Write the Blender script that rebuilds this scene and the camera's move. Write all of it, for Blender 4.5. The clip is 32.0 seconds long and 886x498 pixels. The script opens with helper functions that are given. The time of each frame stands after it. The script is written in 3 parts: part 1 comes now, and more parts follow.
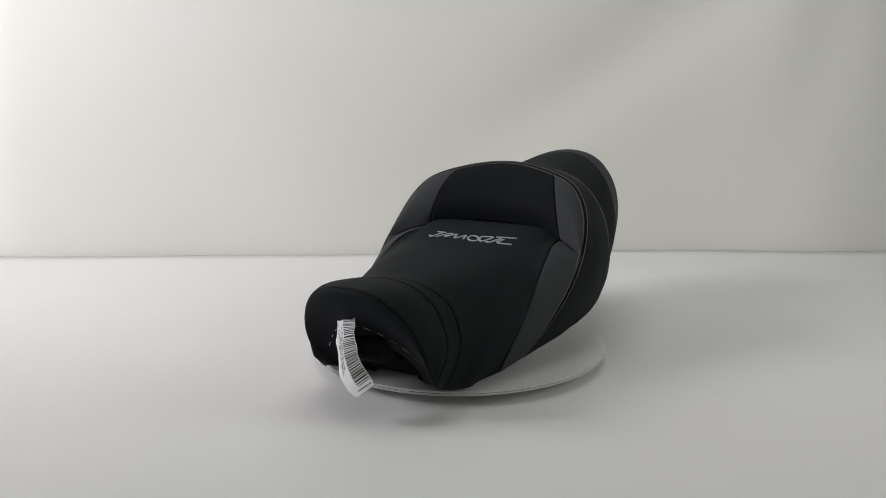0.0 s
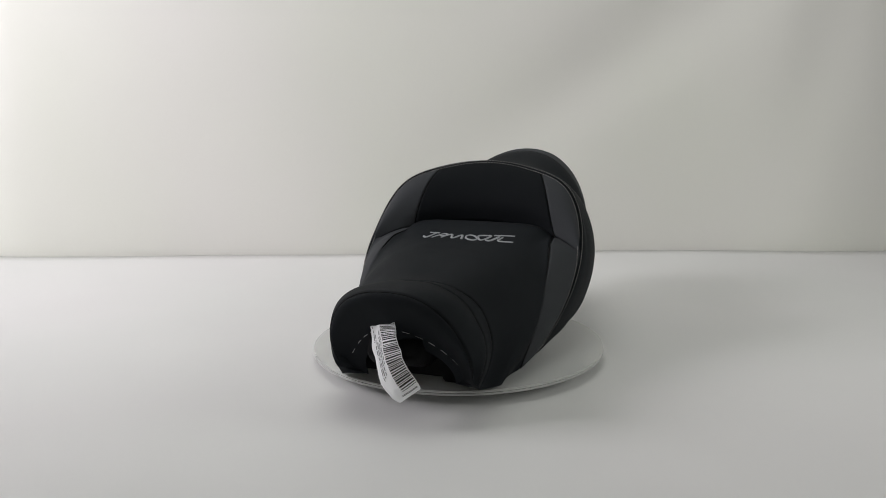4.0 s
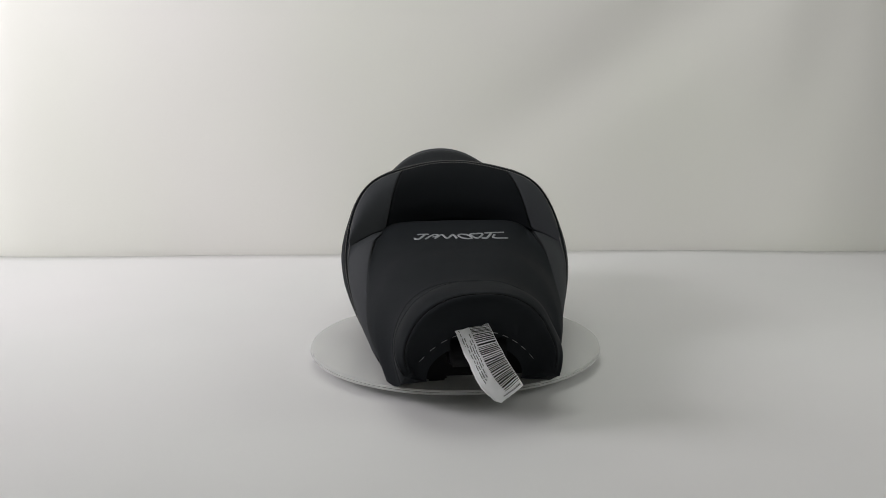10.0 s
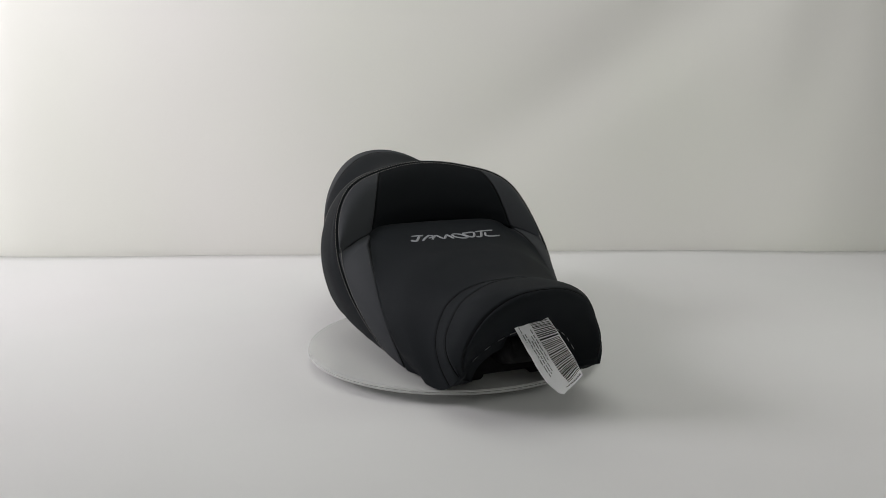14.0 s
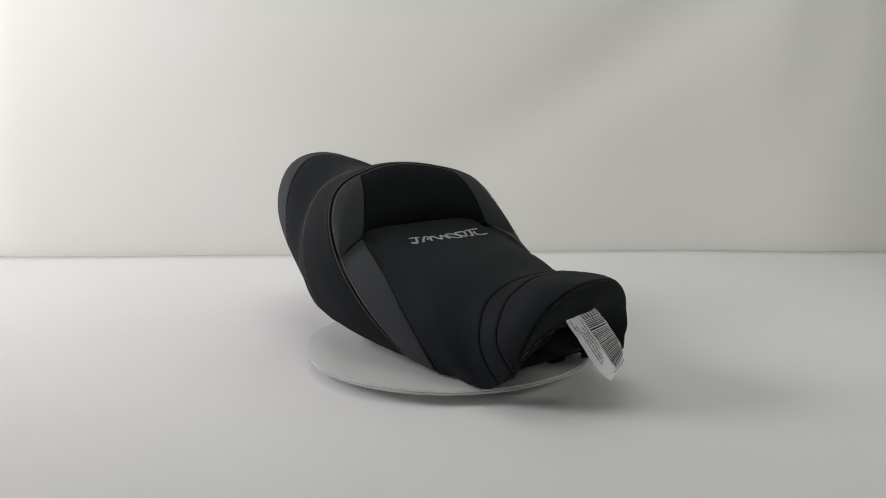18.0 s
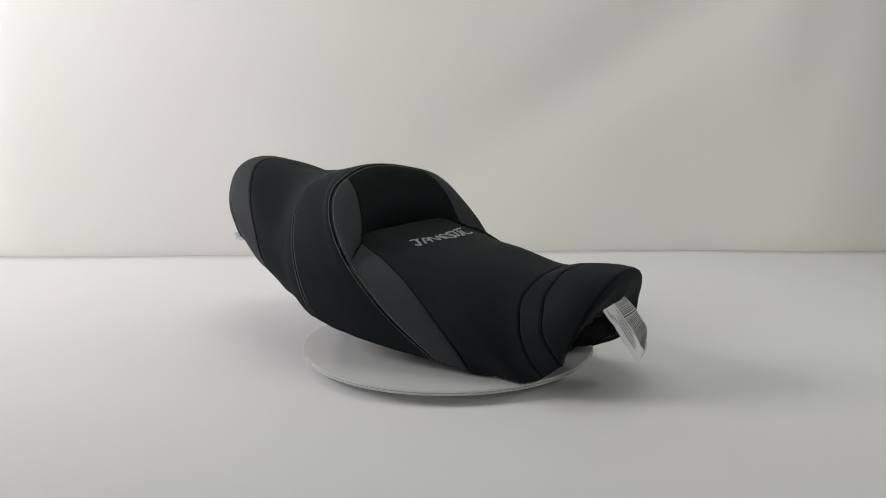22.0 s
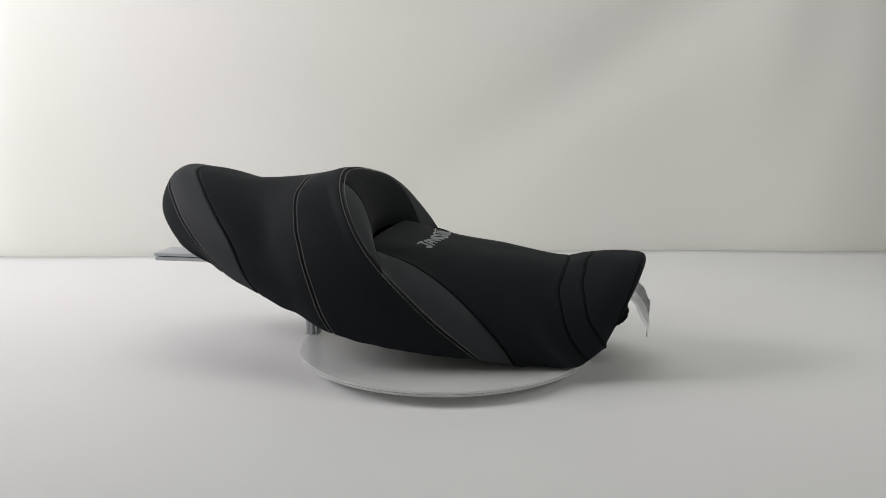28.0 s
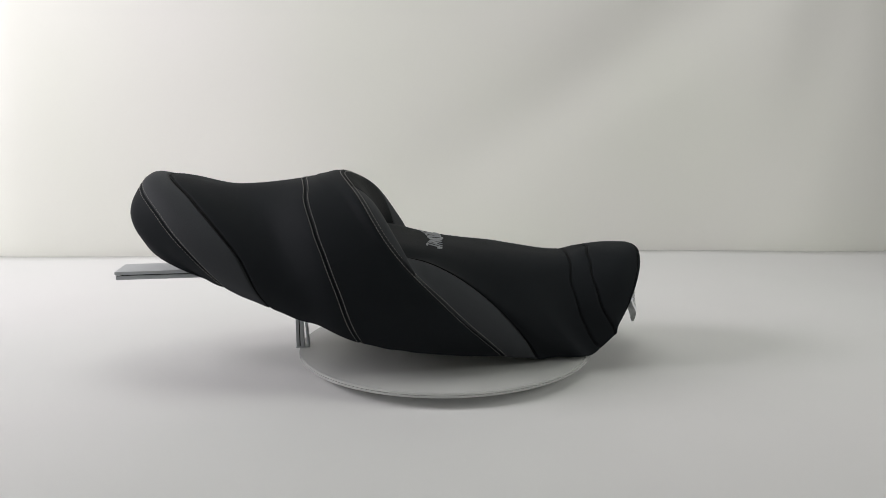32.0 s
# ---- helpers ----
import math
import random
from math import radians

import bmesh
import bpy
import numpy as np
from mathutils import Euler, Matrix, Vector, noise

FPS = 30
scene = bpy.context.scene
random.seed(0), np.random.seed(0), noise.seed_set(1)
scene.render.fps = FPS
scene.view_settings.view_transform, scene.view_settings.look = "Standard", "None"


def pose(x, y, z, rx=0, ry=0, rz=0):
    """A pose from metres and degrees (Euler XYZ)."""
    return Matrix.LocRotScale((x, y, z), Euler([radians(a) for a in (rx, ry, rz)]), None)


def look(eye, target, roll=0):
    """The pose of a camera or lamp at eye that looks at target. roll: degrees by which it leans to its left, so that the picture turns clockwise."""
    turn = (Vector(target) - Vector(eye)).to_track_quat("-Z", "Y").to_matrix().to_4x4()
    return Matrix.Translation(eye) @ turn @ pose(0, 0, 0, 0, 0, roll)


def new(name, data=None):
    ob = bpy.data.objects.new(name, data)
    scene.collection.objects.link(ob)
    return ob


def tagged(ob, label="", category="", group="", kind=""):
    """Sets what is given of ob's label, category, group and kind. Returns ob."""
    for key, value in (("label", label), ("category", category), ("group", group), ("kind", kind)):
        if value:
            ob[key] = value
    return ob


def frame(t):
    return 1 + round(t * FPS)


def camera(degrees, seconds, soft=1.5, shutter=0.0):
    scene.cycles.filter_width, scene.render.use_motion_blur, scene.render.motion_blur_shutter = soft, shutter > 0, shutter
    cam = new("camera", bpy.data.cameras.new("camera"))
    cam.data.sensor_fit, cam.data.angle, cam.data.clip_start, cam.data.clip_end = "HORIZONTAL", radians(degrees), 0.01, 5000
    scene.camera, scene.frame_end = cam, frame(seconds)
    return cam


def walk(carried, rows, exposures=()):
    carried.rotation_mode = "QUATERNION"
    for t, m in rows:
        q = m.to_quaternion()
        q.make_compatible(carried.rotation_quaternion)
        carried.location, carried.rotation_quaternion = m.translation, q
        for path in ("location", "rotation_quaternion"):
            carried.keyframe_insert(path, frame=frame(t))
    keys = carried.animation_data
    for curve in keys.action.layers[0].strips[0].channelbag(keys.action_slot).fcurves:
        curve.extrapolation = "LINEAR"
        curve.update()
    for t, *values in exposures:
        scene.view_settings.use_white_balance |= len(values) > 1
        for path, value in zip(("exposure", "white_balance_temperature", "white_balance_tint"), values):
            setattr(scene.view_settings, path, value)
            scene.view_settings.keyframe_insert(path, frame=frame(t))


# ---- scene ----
cam = camera(58.08, 32.0, 0.55)
CAM = pose(-0.0136, -1.0365, 0.3282, 90 - 10.95, 0, -0.04) @ pose(0, 0, 0, 0, 0, -0.53)
walk(cam, [(0.0, CAM), (32.0, CAM)], [(0.0, 0.0), (20.0, 0.0), (27.0, 0.05), (32.0, 0.10)])

# the turn of the table, in degrees, at each time
TURN = [(0.0, -121.0), (1.0, -118.5), (2.0, -115.8), (3.0, -112.9), (4.5, -108.1), (6.0, -102.6), (7.0, -98.6), (8.0, -94.4),
        (9.0, -90.1), (10.0, -86.0), (11.0, -82.0), (12.0, -77.9), (13.0, -73.8), (14.0, -69.7), (15.5, -63.6), (17.0, -57.4),
        (18.0, -53.4), (19.0, -49.4), (20.0, -45.4), (21.0, -41.3), (22.0, -37.0), (23.0, -32.7), (24.0, -28.4), (25.0, -24.3),
        (26.5, -18.5), (28.0, -12.7), (29.0, -8.6), (30.0, -4.4), (31.0, -0.2), (32.0, 3.9)]
SIDE = 0.0089          # the seat lies this far off the axis
TABLE_Z = -0.018

# ---------------------------------------------------------------- light
world = bpy.data.worlds.new("room_air")
scene.world = world
world.use_nodes = True
world.node_tree.nodes["Background"].inputs[0].default_value = (0.9, 0.95, 1.0, 1)
world.node_tree.nodes["Background"].inputs[1].default_value = 0.05


def area(name, eye, target, sx, sy, watts, color=(1, 1, 1), spread=180):
    lamp = bpy.data.lights.new(name, "AREA")
    lamp.shape, lamp.size, lamp.size_y, lamp.energy, lamp.color = "RECTANGLE", sx, sy, watts, color
    lamp.spread = radians(spread)
    ob = new(name, lamp)
    ob.matrix_basis = look(eye, target)
    return ob


area("lamp_left", (-1.85, -0.05, 1.12), (-0.08, 0.80, 0.42), 1.0, 0.8, 16.5, (1.0, 0.97, 1.005), 125)
area("lamp_right", (1.45, -0.30, 0.80), (-0.15, 0.15, 0.0), 0.6, 0.5, 1.9, (0.985, 1.0, 0.95), 110)
area("lamp_top", (-0.02, 0.11, 1.70), (-0.02, 0.42, 0.05), 1.1, 0.8, 4.6, (0.975, 1.0, 0.95), 160)
# unseen fill lamp, added to brighten the seat's near side
area("lamp_fill", (0.3, -2.6, 0.95), (0.0, 0.0, 0.12), 2.4, 1.4, 4.6, (0.955, 1.0, 0.93), 180)


# ---------------------------------------------------------------- materials
def material(name, color, rough=0.5, metal=0.0, grain=0.0, grain_scale=400.0, bump=0.0, blotch=0.0, blotch_scale=6.0, spec=0.5):
    m = bpy.data.materials.new(name)
    m.use_nodes = True
    nt = m.node_tree
    b = nt.nodes["Principled BSDF"]
    b.inputs["Roughness"].default_value = rough
    b.inputs["Metallic"].default_value = metal
    b.inputs["Specular IOR Level"].default_value = spec
    tc = nt.nodes.new("ShaderNodeTexCoord")
    fine = nt.nodes.new("ShaderNodeTexNoise")
    fine.inputs["Scale"].default_value = grain_scale
    fine.inputs["Detail"].default_value = 4
    big = nt.nodes.new("ShaderNodeTexNoise")
    big.inputs["Scale"].default_value = blotch_scale
    big.inputs["Detail"].default_value = 3
    for n in (fine, big):
        nt.links.new(tc.outputs["Object"], n.inputs["Vector"])
    mix = nt.nodes.new("ShaderNodeMix")
    mix.data_type = "RGBA"
    mix.inputs["A"].default_value = (*[c * (1 - grain) for c in color], 1)
    mix.inputs["B"].default_value = (*[min(1, c * (1 + grain)) for c in color], 1)
    nt.links.new(fine.outputs["Fac"], mix.inputs["Factor"])
    mix2 = nt.nodes.new("ShaderNodeMix")
    mix2.data_type, mix2.blend_type = "RGBA", "MULTIPLY"
    mix2.inputs["Factor"].default_value = blotch
    nt.links.new(mix.outputs["Result"], mix2.inputs["A"])
    nt.links.new(big.outputs["Fac"], mix2.inputs["B"])
    nt.links.new(mix2.outputs["Result"], b.inputs["Base Color"])
    if bump:
        bp = nt.nodes.new("ShaderNodeBump")
        bp.inputs["Strength"].default_value = bump
        bp.inputs["Distance"].default_value = 0.0005
        nt.links.new(fine.outputs["Fac"], bp.inputs["Height"])
        nt.links.new(bp.outputs["Normal"], b.inputs["Normal"])
    return m


PAPER = material("white_sheet", (0.725, 0.725, 0.725), 0.6, grain=0.02, grain_scale=900, bump=0.1, blotch=0.04, spec=0.3)
DROP = material("cream_backdrop", (0.778, 0.776, 0.742), 0.7, grain=0.02, grain_scale=500, bump=0.1, blotch=0.05, blotch_scale=2, spec=0.2)


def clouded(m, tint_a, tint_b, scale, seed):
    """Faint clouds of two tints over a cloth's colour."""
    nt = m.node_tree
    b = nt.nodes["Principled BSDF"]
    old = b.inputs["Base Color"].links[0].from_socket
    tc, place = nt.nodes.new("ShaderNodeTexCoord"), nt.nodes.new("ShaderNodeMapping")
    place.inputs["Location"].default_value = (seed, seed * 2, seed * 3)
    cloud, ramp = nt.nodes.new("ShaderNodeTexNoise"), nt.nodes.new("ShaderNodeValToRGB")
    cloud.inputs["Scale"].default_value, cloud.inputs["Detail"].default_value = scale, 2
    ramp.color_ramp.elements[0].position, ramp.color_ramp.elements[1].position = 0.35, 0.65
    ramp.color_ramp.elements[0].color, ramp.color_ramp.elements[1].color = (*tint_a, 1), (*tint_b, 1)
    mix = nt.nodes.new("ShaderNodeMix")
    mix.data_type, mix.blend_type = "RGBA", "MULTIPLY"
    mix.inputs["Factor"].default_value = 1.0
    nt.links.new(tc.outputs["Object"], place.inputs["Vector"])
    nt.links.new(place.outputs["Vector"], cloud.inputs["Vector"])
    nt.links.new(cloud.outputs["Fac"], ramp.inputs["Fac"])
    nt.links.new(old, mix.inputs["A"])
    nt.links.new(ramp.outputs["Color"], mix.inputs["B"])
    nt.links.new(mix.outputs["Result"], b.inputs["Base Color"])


# the light's uneven hue on the backdrop, mottled into its colour
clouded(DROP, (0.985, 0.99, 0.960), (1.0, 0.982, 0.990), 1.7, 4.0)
clouded(PAPER, (0.990, 0.992, 0.985), (1.0, 0.988, 0.990), 2.6, 1.5)
ROOM = material("room_paint", (0.7, 0.7, 0.68), 0.8, grain=0.03, blotch=0.1)
VINYL = material("black_vinyl", (0.0117, 0.0136, 0.0160), 0.70, grain=0.25, grain_scale=900, bump=0.3, blotch=0.15, blotch_scale=9, spec=0.085)
SMOOTH = material("black_smooth_vinyl", (0.0074, 0.0086, 0.0102), 0.68, grain=0.2, grain_scale=1200, bump=0.2, spec=0.06)
GREY = material("charcoal_vinyl", (0.040, 0.0425, 0.047), 0.68, grain=0.2, grain_scale=900, bump=0.3, spec=0.12)
PLASTIC = material("black_plastic", (0.004, 0.004, 0.0045), 0.6, grain=0.2, grain_scale=300, bump=0.2, spec=0.1)
THREAD = material("grey_thread", (0.175, 0.168, 0.160), 0.8, grain=0.2, grain_scale=1500)
SILVER = material("silver_thread", (0.27, 0.28, 0.30), 0.5, grain=0.25, grain_scale=1200, bump=0.5)
ACRYLIC = material("white_acrylic", (0.80, 0.805, 0.79), 0.20, grain=0.01, blotch=0.05)


def see_through(m, share):
    """Let a share of the light pass straight through a frosted plate."""
    nt = m.node_tree
    out, body = nt.nodes["Material Output"], nt.nodes["Principled BSDF"]
    clear, mix = nt.nodes.new("ShaderNodeBsdfTransparent"), nt.nodes.new("ShaderNodeMixShader")
    mix.inputs[0].default_value = share
    nt.links.new(body.outputs[0], mix.inputs[1])
    nt.links.new(clear.outputs[0], mix.inputs[2])
    nt.links.new(mix.outputs[0], out.inputs[0])


see_through(ACRYLIC, 0.48)
BOARD = material("grey_board", (0.50, 0.52, 0.54), 0.45, grain=0.05, blotch=0.1, bump=0.1)
LABEL = material("white_label", (0.86, 0.86, 0.88), 0.5, grain=0.02, bump=0.1)
INK = material("black_ink", (0.02, 0.02, 0.02), 0.6)
FAINT = material("faint_ink", (0.22, 0.22, 0.23), 0.6)
STAPLE = material("steel_staple", (0.5, 0.5, 0.5), 0.35, metal=1.0)


# ---------------------------------------------------------------- helpers for meshes
def mesh_object(name, verts, faces, mat, parent=None, label="", smooth=True):
    me = bpy.data.meshes.new(name)
    me.from_pydata([tuple(map(float, v)) for v in verts], [], faces)
    me.materials.append(mat)
    if smooth:
        for p in me.polygons:
            p.use_smooth = True
    me.update()
    ob = new(name, me)
    if parent:
        ob.parent = parent
    if label:
        ob["label"] = label
    return ob


def part(name, bm, mat, parent, label="", smooth=False):
    me = bpy.data.meshes.new(name)
    bm.to_mesh(me)
    bm.free()
    me.materials.append(mat)
    if smooth:
        for p in me.polygons:
            p.use_smooth = True
    ob = new(name, me)
    ob.parent = parent
    if label:
        ob["label"] = label
    return ob


def slab(sx, sy, sz, at=(0, 0, 0), bevel=0.0, turn=None):
    """A box, bevelled, with its centre at a place."""
    bm = bmesh.new()
    bmesh.ops.create_cube(bm, size=1)
    bmesh.ops.scale(bm, vec=(sx, sy, sz), verts=bm.verts)
    if bevel:
        bmesh.ops.bevel(bm, geom=bm.edges[:], offset=bevel, segments=2, affect="EDGES")
    if turn:
        bm.transform(turn)
    bmesh.ops.translate(bm, vec=at, verts=bm.verts)
    return bm


def plain(name, bm, mat, label, category="", kind="structure"):
    return tagged(part(name, bm, mat, None), label, category, kind=kind)


# ---------------------------------------------------------------- the room, the table and the backdrop
plain("floor", slab(6.4, 6.4, 0.1, (0, -0.8, -0.95)), ROOM, "plain grey floor below the table", "floor")
ceiling = plain("ceiling", slab(6.4, 6.4, 0.1, (0, -0.8, 2.45)), ROOM, "plain pale ceiling over the table", "ceiling")
plain("wall_north", slab(6.4, 0.1, 3.3, (0, 2.35, 0.75)), ROOM, "plain painted wall behind the backdrop", "wall")
plain("wall_south", slab(6.4, 0.1, 3.3, (0, -3.95, 0.75)), ROOM, "plain painted wall facing the backdrop", "wall")
plain("wall_east", slab(0.1, 6.2, 3.3, (3.15, -0.8, 0.75)), ROOM, "plain painted side wall of the room", "wall")
plain("wall_west", slab(0.1, 6.2, 3.3, (-3.15, -0.8, 0.75)), ROOM, "plain painted side wall of the room", "wall")


def far_edge(x):
    """Where the table's sheet ends, just before the backdrop."""
    step = 1 / (1 + math.exp(-(x - 0.02) / 0.07))
    fall = 1 / (1 + math.exp(-(x - 0.715) / 0.055))
    return 0.7045 + 0.0150 * step - 0.0400 * fall + 0.026 * math.exp(-((x + 1.06) / 0.065) ** 2) + 0.0016 * math.sin(x * 13.0 + 2.2)


def table_sheet():
    """The table's white sheet, with a slightly wavy far edge."""
    nx, ny, t = 90, 40, 0.02
    verts, faces = [], []
    for j in range(ny + 1):
        for i in range(nx + 1):
            x = -1.5 + 3.0 * i / nx
            far = far_edge(x)
            y = -1.35 + (far + 1.35) * j / ny
            verts.append((x, y, TABLE_Z + 0.0012 * noise.noise((x * 2.2, y * 2.2, 3.0))* (1 if y > 0.25 else 0.2)))
    for j in range(ny):
        for i in range(nx):
            a = j * (nx + 1) + i
            faces.append((a, a + 1, a + nx + 2, a + nx + 1))
    ob = mesh_object("table_sheet", verts, faces, PAPER)
    mod = ob.modifiers.new("thick", "SOLIDIFY")
    mod.thickness, mod.offset = 0.003, -1
    return tagged(ob, "smooth white sheet covering the table top", "table cover", kind="structure")


table_sheet()
table = tagged(new("table"), "plain white table under the white sheet", "table", kind="structure")
part("tabletop", slab(3.0, 1.97, 0.03, (0, -0.37, TABLE_Z - 0.0196), 0.003), PAPER, table)
for lx, ly in ((-1.4, -1.25), (1.4, -1.25), (-1.4, 0.58), (1.4, 0.58)):
    part("leg", slab(0.06, 0.06, 0.86, (lx, ly, -0.47), 0.004), PAPER, table)


def backdrop():
    """A hanging cream sheet with soft folds."""
    nx, nz = 110, 70
    verts, faces = [], []
    for k in range(nz + 1):
        for i in range(nx + 1):
            x, z = -1.9 + 3.8 * i / nx, -0.4 + 2.4 * k / nz
            y = far_edge(x) - 0.001 + 0.05 * max(0, z) + min(1, max(0, z * 6)) * 0.010 * noise.noise((x * 1.3 + z * 0.9, z * 0.8, 7.0))
            rise = max(0, min(1, z * 2.5))
            y += 0.016 * rise * math.exp(-((x - 0.13 - 1.40 * (z - 0.22)) / 0.16) ** 2)
            y += 0.010 * rise * math.exp(-((x - 0.80 - 0.20 * (z - 0.4)) / 0.07) ** 2)
            y -= 0.012 * rise * math.exp(-((x + 0.45 + 0.50 * (z - 0.3)) / 0.22) ** 2)
            verts.append((x, y, z))
    for k in range(nz):
        for i in range(nx):
            a = k * (nx + 1) + i
            faces.append((a, a + 1, a + nx + 2, a + nx + 1))
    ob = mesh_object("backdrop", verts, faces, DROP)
    mod = ob.modifiers.new("thick", "SOLIDIFY")
    mod.thickness, mod.offset = 0.004, -1
    return tagged(ob, "hanging cream-white photo backdrop with faint soft folds", "backdrop", kind="structure")


backdrop()

# ---------------------------------------------------------------- the turntable
turntable = tagged(new("turntable"), "round white acrylic turntable of two thin plates", "turntable")


def disc(r, z0, z1, bevel=0.0008, n=160):
    bm = bmesh.new()
    bmesh.ops.create_cone(bm, cap_ends=True, segments=n, radius1=r, radius2=r, depth=z1 - z0)
    bmesh.ops.translate(bm, vec=(0, 0, (z0 + z1) / 2), verts=bm.verts)
    rim = [e for e in bm.edges if abs(e.verts[0].co.z - e.verts[1].co.z) < 1e-6]
    bmesh.ops.bevel(bm, geom=rim, offset=bevel, segments=2, affect="EDGES")
    return bm


for name, r, z0, z1, mat in (("top_plate", 0.1942, -0.0026, 0.0, ACRYLIC), ("lower_plate", 0.1950, -0.0054, -0.0030, ACRYLIC),
                             ("hub", 0.045, TABLE_Z + 0.001, -0.0054, BOARD)):
    bm = disc(r, z0, z1)
    bmesh.ops.translate(bm, vec=(-0.0110 if r > 0.1 else 0, 0.0030 if r > 0.1 else 0, 0), verts=bm.verts)
    part(name, bm, mat, turntable)

# ---------------------------------------------------------------- the seat
seat = tagged(new("motorcycle_seat"), "black two-up motorcycle seat with charcoal panels and pale stitching", "motorcycle seat")
SC = 0.6        # where the crease ends, along each rib from the crown to the hem
NS = 48


def rib(xt, zt, xh, zh, w, yh, n=2.6, e=1.2, qc=None, q0=0.0, arc=0.0, bend=(0, 0, 0, 0), sag=(0, 0)):
    """Half of a cross-section, from the crown (xt, zt) to the hem (xh, yh, zh); w: half width; n: squareness; e: how late it leans; bend: sways of the seam along x; sag: dips near the crown."""
    a = np.linspace(0, math.pi / 2, 600)
    z = zh + (zt - zh) * np.cos(a) ** (2 / n)
    z[-1] = zh
    q = (zt - z) / (zt - zh)
    k = np.clip((q - 0.5) / 0.5, 0, 1)
    y = w * np.sin(a) ** (2 / n) - (w - yh) * k * k
    x = xt + (xh - xt) * np.clip((q - q0) / (1 - q0), 0, 1) ** e
    x = x + arc * ((1 - np.exp(-(y / 0.07) ** 2)) - np.clip((q - q0) / (1 - q0), 0, 1) ** e)
    p = np.stack([x, y, z], 1)
    d = np.concatenate([[0], np.cumsum(np.linalg.norm(np.diff(p, axis=0), axis=1))])
    lc = SC * d[-1] if qc is None else np.interp(qc, q, d)
    s = np.linspace(0, 1, NS + 1)
    # two stretches, crown to crease end and on to the hem, blended smoothly
    length = np.interp(s, [0, SC, 1], [0, lc, d[-1]])
    half = np.stack([np.interp(length, d, p[:, i]) for i in range(3)], 1)
    for c, b in zip((0.2, 0.45, 0.7, 0.92), bend):
        half[:, 0] += b * np.exp(-((s - c) / 0.15) ** 2)
    for c, b in zip((0.22, 0.42), sag):
        half[:, 2] -= b * (np.exp(-((s - c) / 0.13) ** 2) - np.exp(-(c / 0.13) ** 2) * (1 - s))
    mirror = half[:0:-1] * np.array([1, -1, 1])
    return np.concatenate([mirror, half])        # 2 * NS + 1 points, the seat's -y side first


TAIL_HEM = rib(-0.3949, 0.1490, -0.2880, 0.1087, 0.1000, 0.0946, n=2.044, e=0.960)
TAIL = rib(-0.4088, 0.1856, -0.2986, 0.1112, 0.0936, 0.0959, n=2.147, e=1.079)
REAR_STITCH = rib(-0.3876, 0.2282, -0.2793, 0.1077, 0.1138, 0.1118, n=2.013, e=1.152, bend=(-0.0035, 0.0024, 0.0017, 0.0003))
REAR_SEAM = rib(-0.3591, 0.2326, -0.2212, 0.0826, 0.1364, 0.1230, n=2.006, e=0.869, arc=0.0257, bend=(-0.0021, 0.0002, 0.0055, -0.0038))
SADDLE = rib(-0.2791, 0.2185, -0.1698, 0.0655, 0.1554, 0.1374, n=1.727, e=0.557)
MID_SEAM = rib(-0.1924, 0.2240, -0.1158, 0.0447, 0.1607, 0.1469, n=2.669, e=1.038, bend=(0.0059, 0.0038, 0.0021, -0.0048))
BAND = rib(-0.1704, 0.2284, -0.0229, 0.0225, 0.1649, 0.1331, n=2.918, e=0.846, qc=0.4730, arc=0.0178)
STITCH = rib(-0.1400, 0.2319, 0.0494, 0.0130, 0.1530, 0.1182, n=3.874, e=1.652, qc=0.4914, arc=0.0295, bend=(-0.0077, 0.0020, 0.0100, 0.0083), sag=(0.0074, 0.0029))
FACE = rib(-0.1016, 0.2001, 0.0901, 0.0089, 0.1287, 0.1103, n=2.436, e=1.617, qc=0.3282, arc=0.0150)
CREASE = rib(-0.0931, 0.1550, 0.0932, 0.0065, 0.1209, 0.1089, n=6.387, e=0.417, qc=0.1328, q0=0.0997, arc=0.0036, bend=(-0.0017, -0.0011, -0.0046, 0.0043))
CREASE_FORE = rib(-0.0931, 0.1550, 0.0932, 0.0065, 0.1209, 0.1089, n=6.387, e=0.417, q0=0.0997, arc=0.0036, bend=(-0.0017, -0.0011, -0.0046, 0.0043))      # the same line, for the panel before it
EMBLEM_ROW = rib(-0.0215, 0.1396, 0.1266, 0.0030, 0.1252, 0.0982, n=3.373, e=0.778)
DISH = rib(0.0471, 0.1322, 0.1511, 0.0050, 0.1154, 0.1001, n=3.272, e=1.097)
FRONT = rib(0.1528, 0.1199, 0.1856, 0.0092, 0.0949, 0.0840, n=2.594, e=2.663, bend=(-0.0018, -0.0079, -0.0052, -0.0044))
FRONT_2 = rib(0.1830, 0.1262, 0.1985, 0.0225, 0.0952, 0.0855, n=2.232, e=2.400, bend=(-0.0073, -0.0095, -0.0066, 0.0040))
CROWN = rib(0.2289, 0.1280, 0.2030, 0.0240, 0.0850, 0.0825, n=2.842, e=0.773)
ROLL = rib(0.2437, 0.1281, 0.2035, 0.0275, 0.0828, 0.0795, n=2.348, e=1.001)
LIP = rib(0.2284, 0.0794, 0.1823, 0.0170, 0.0665, 0.0639, n=1.957, e=0.668)
LIP_INNER = rib(0.2180, 0.0640, 0.1740, 0.0090, 0.0560, 0.0540, n=1.900, e=0.650)


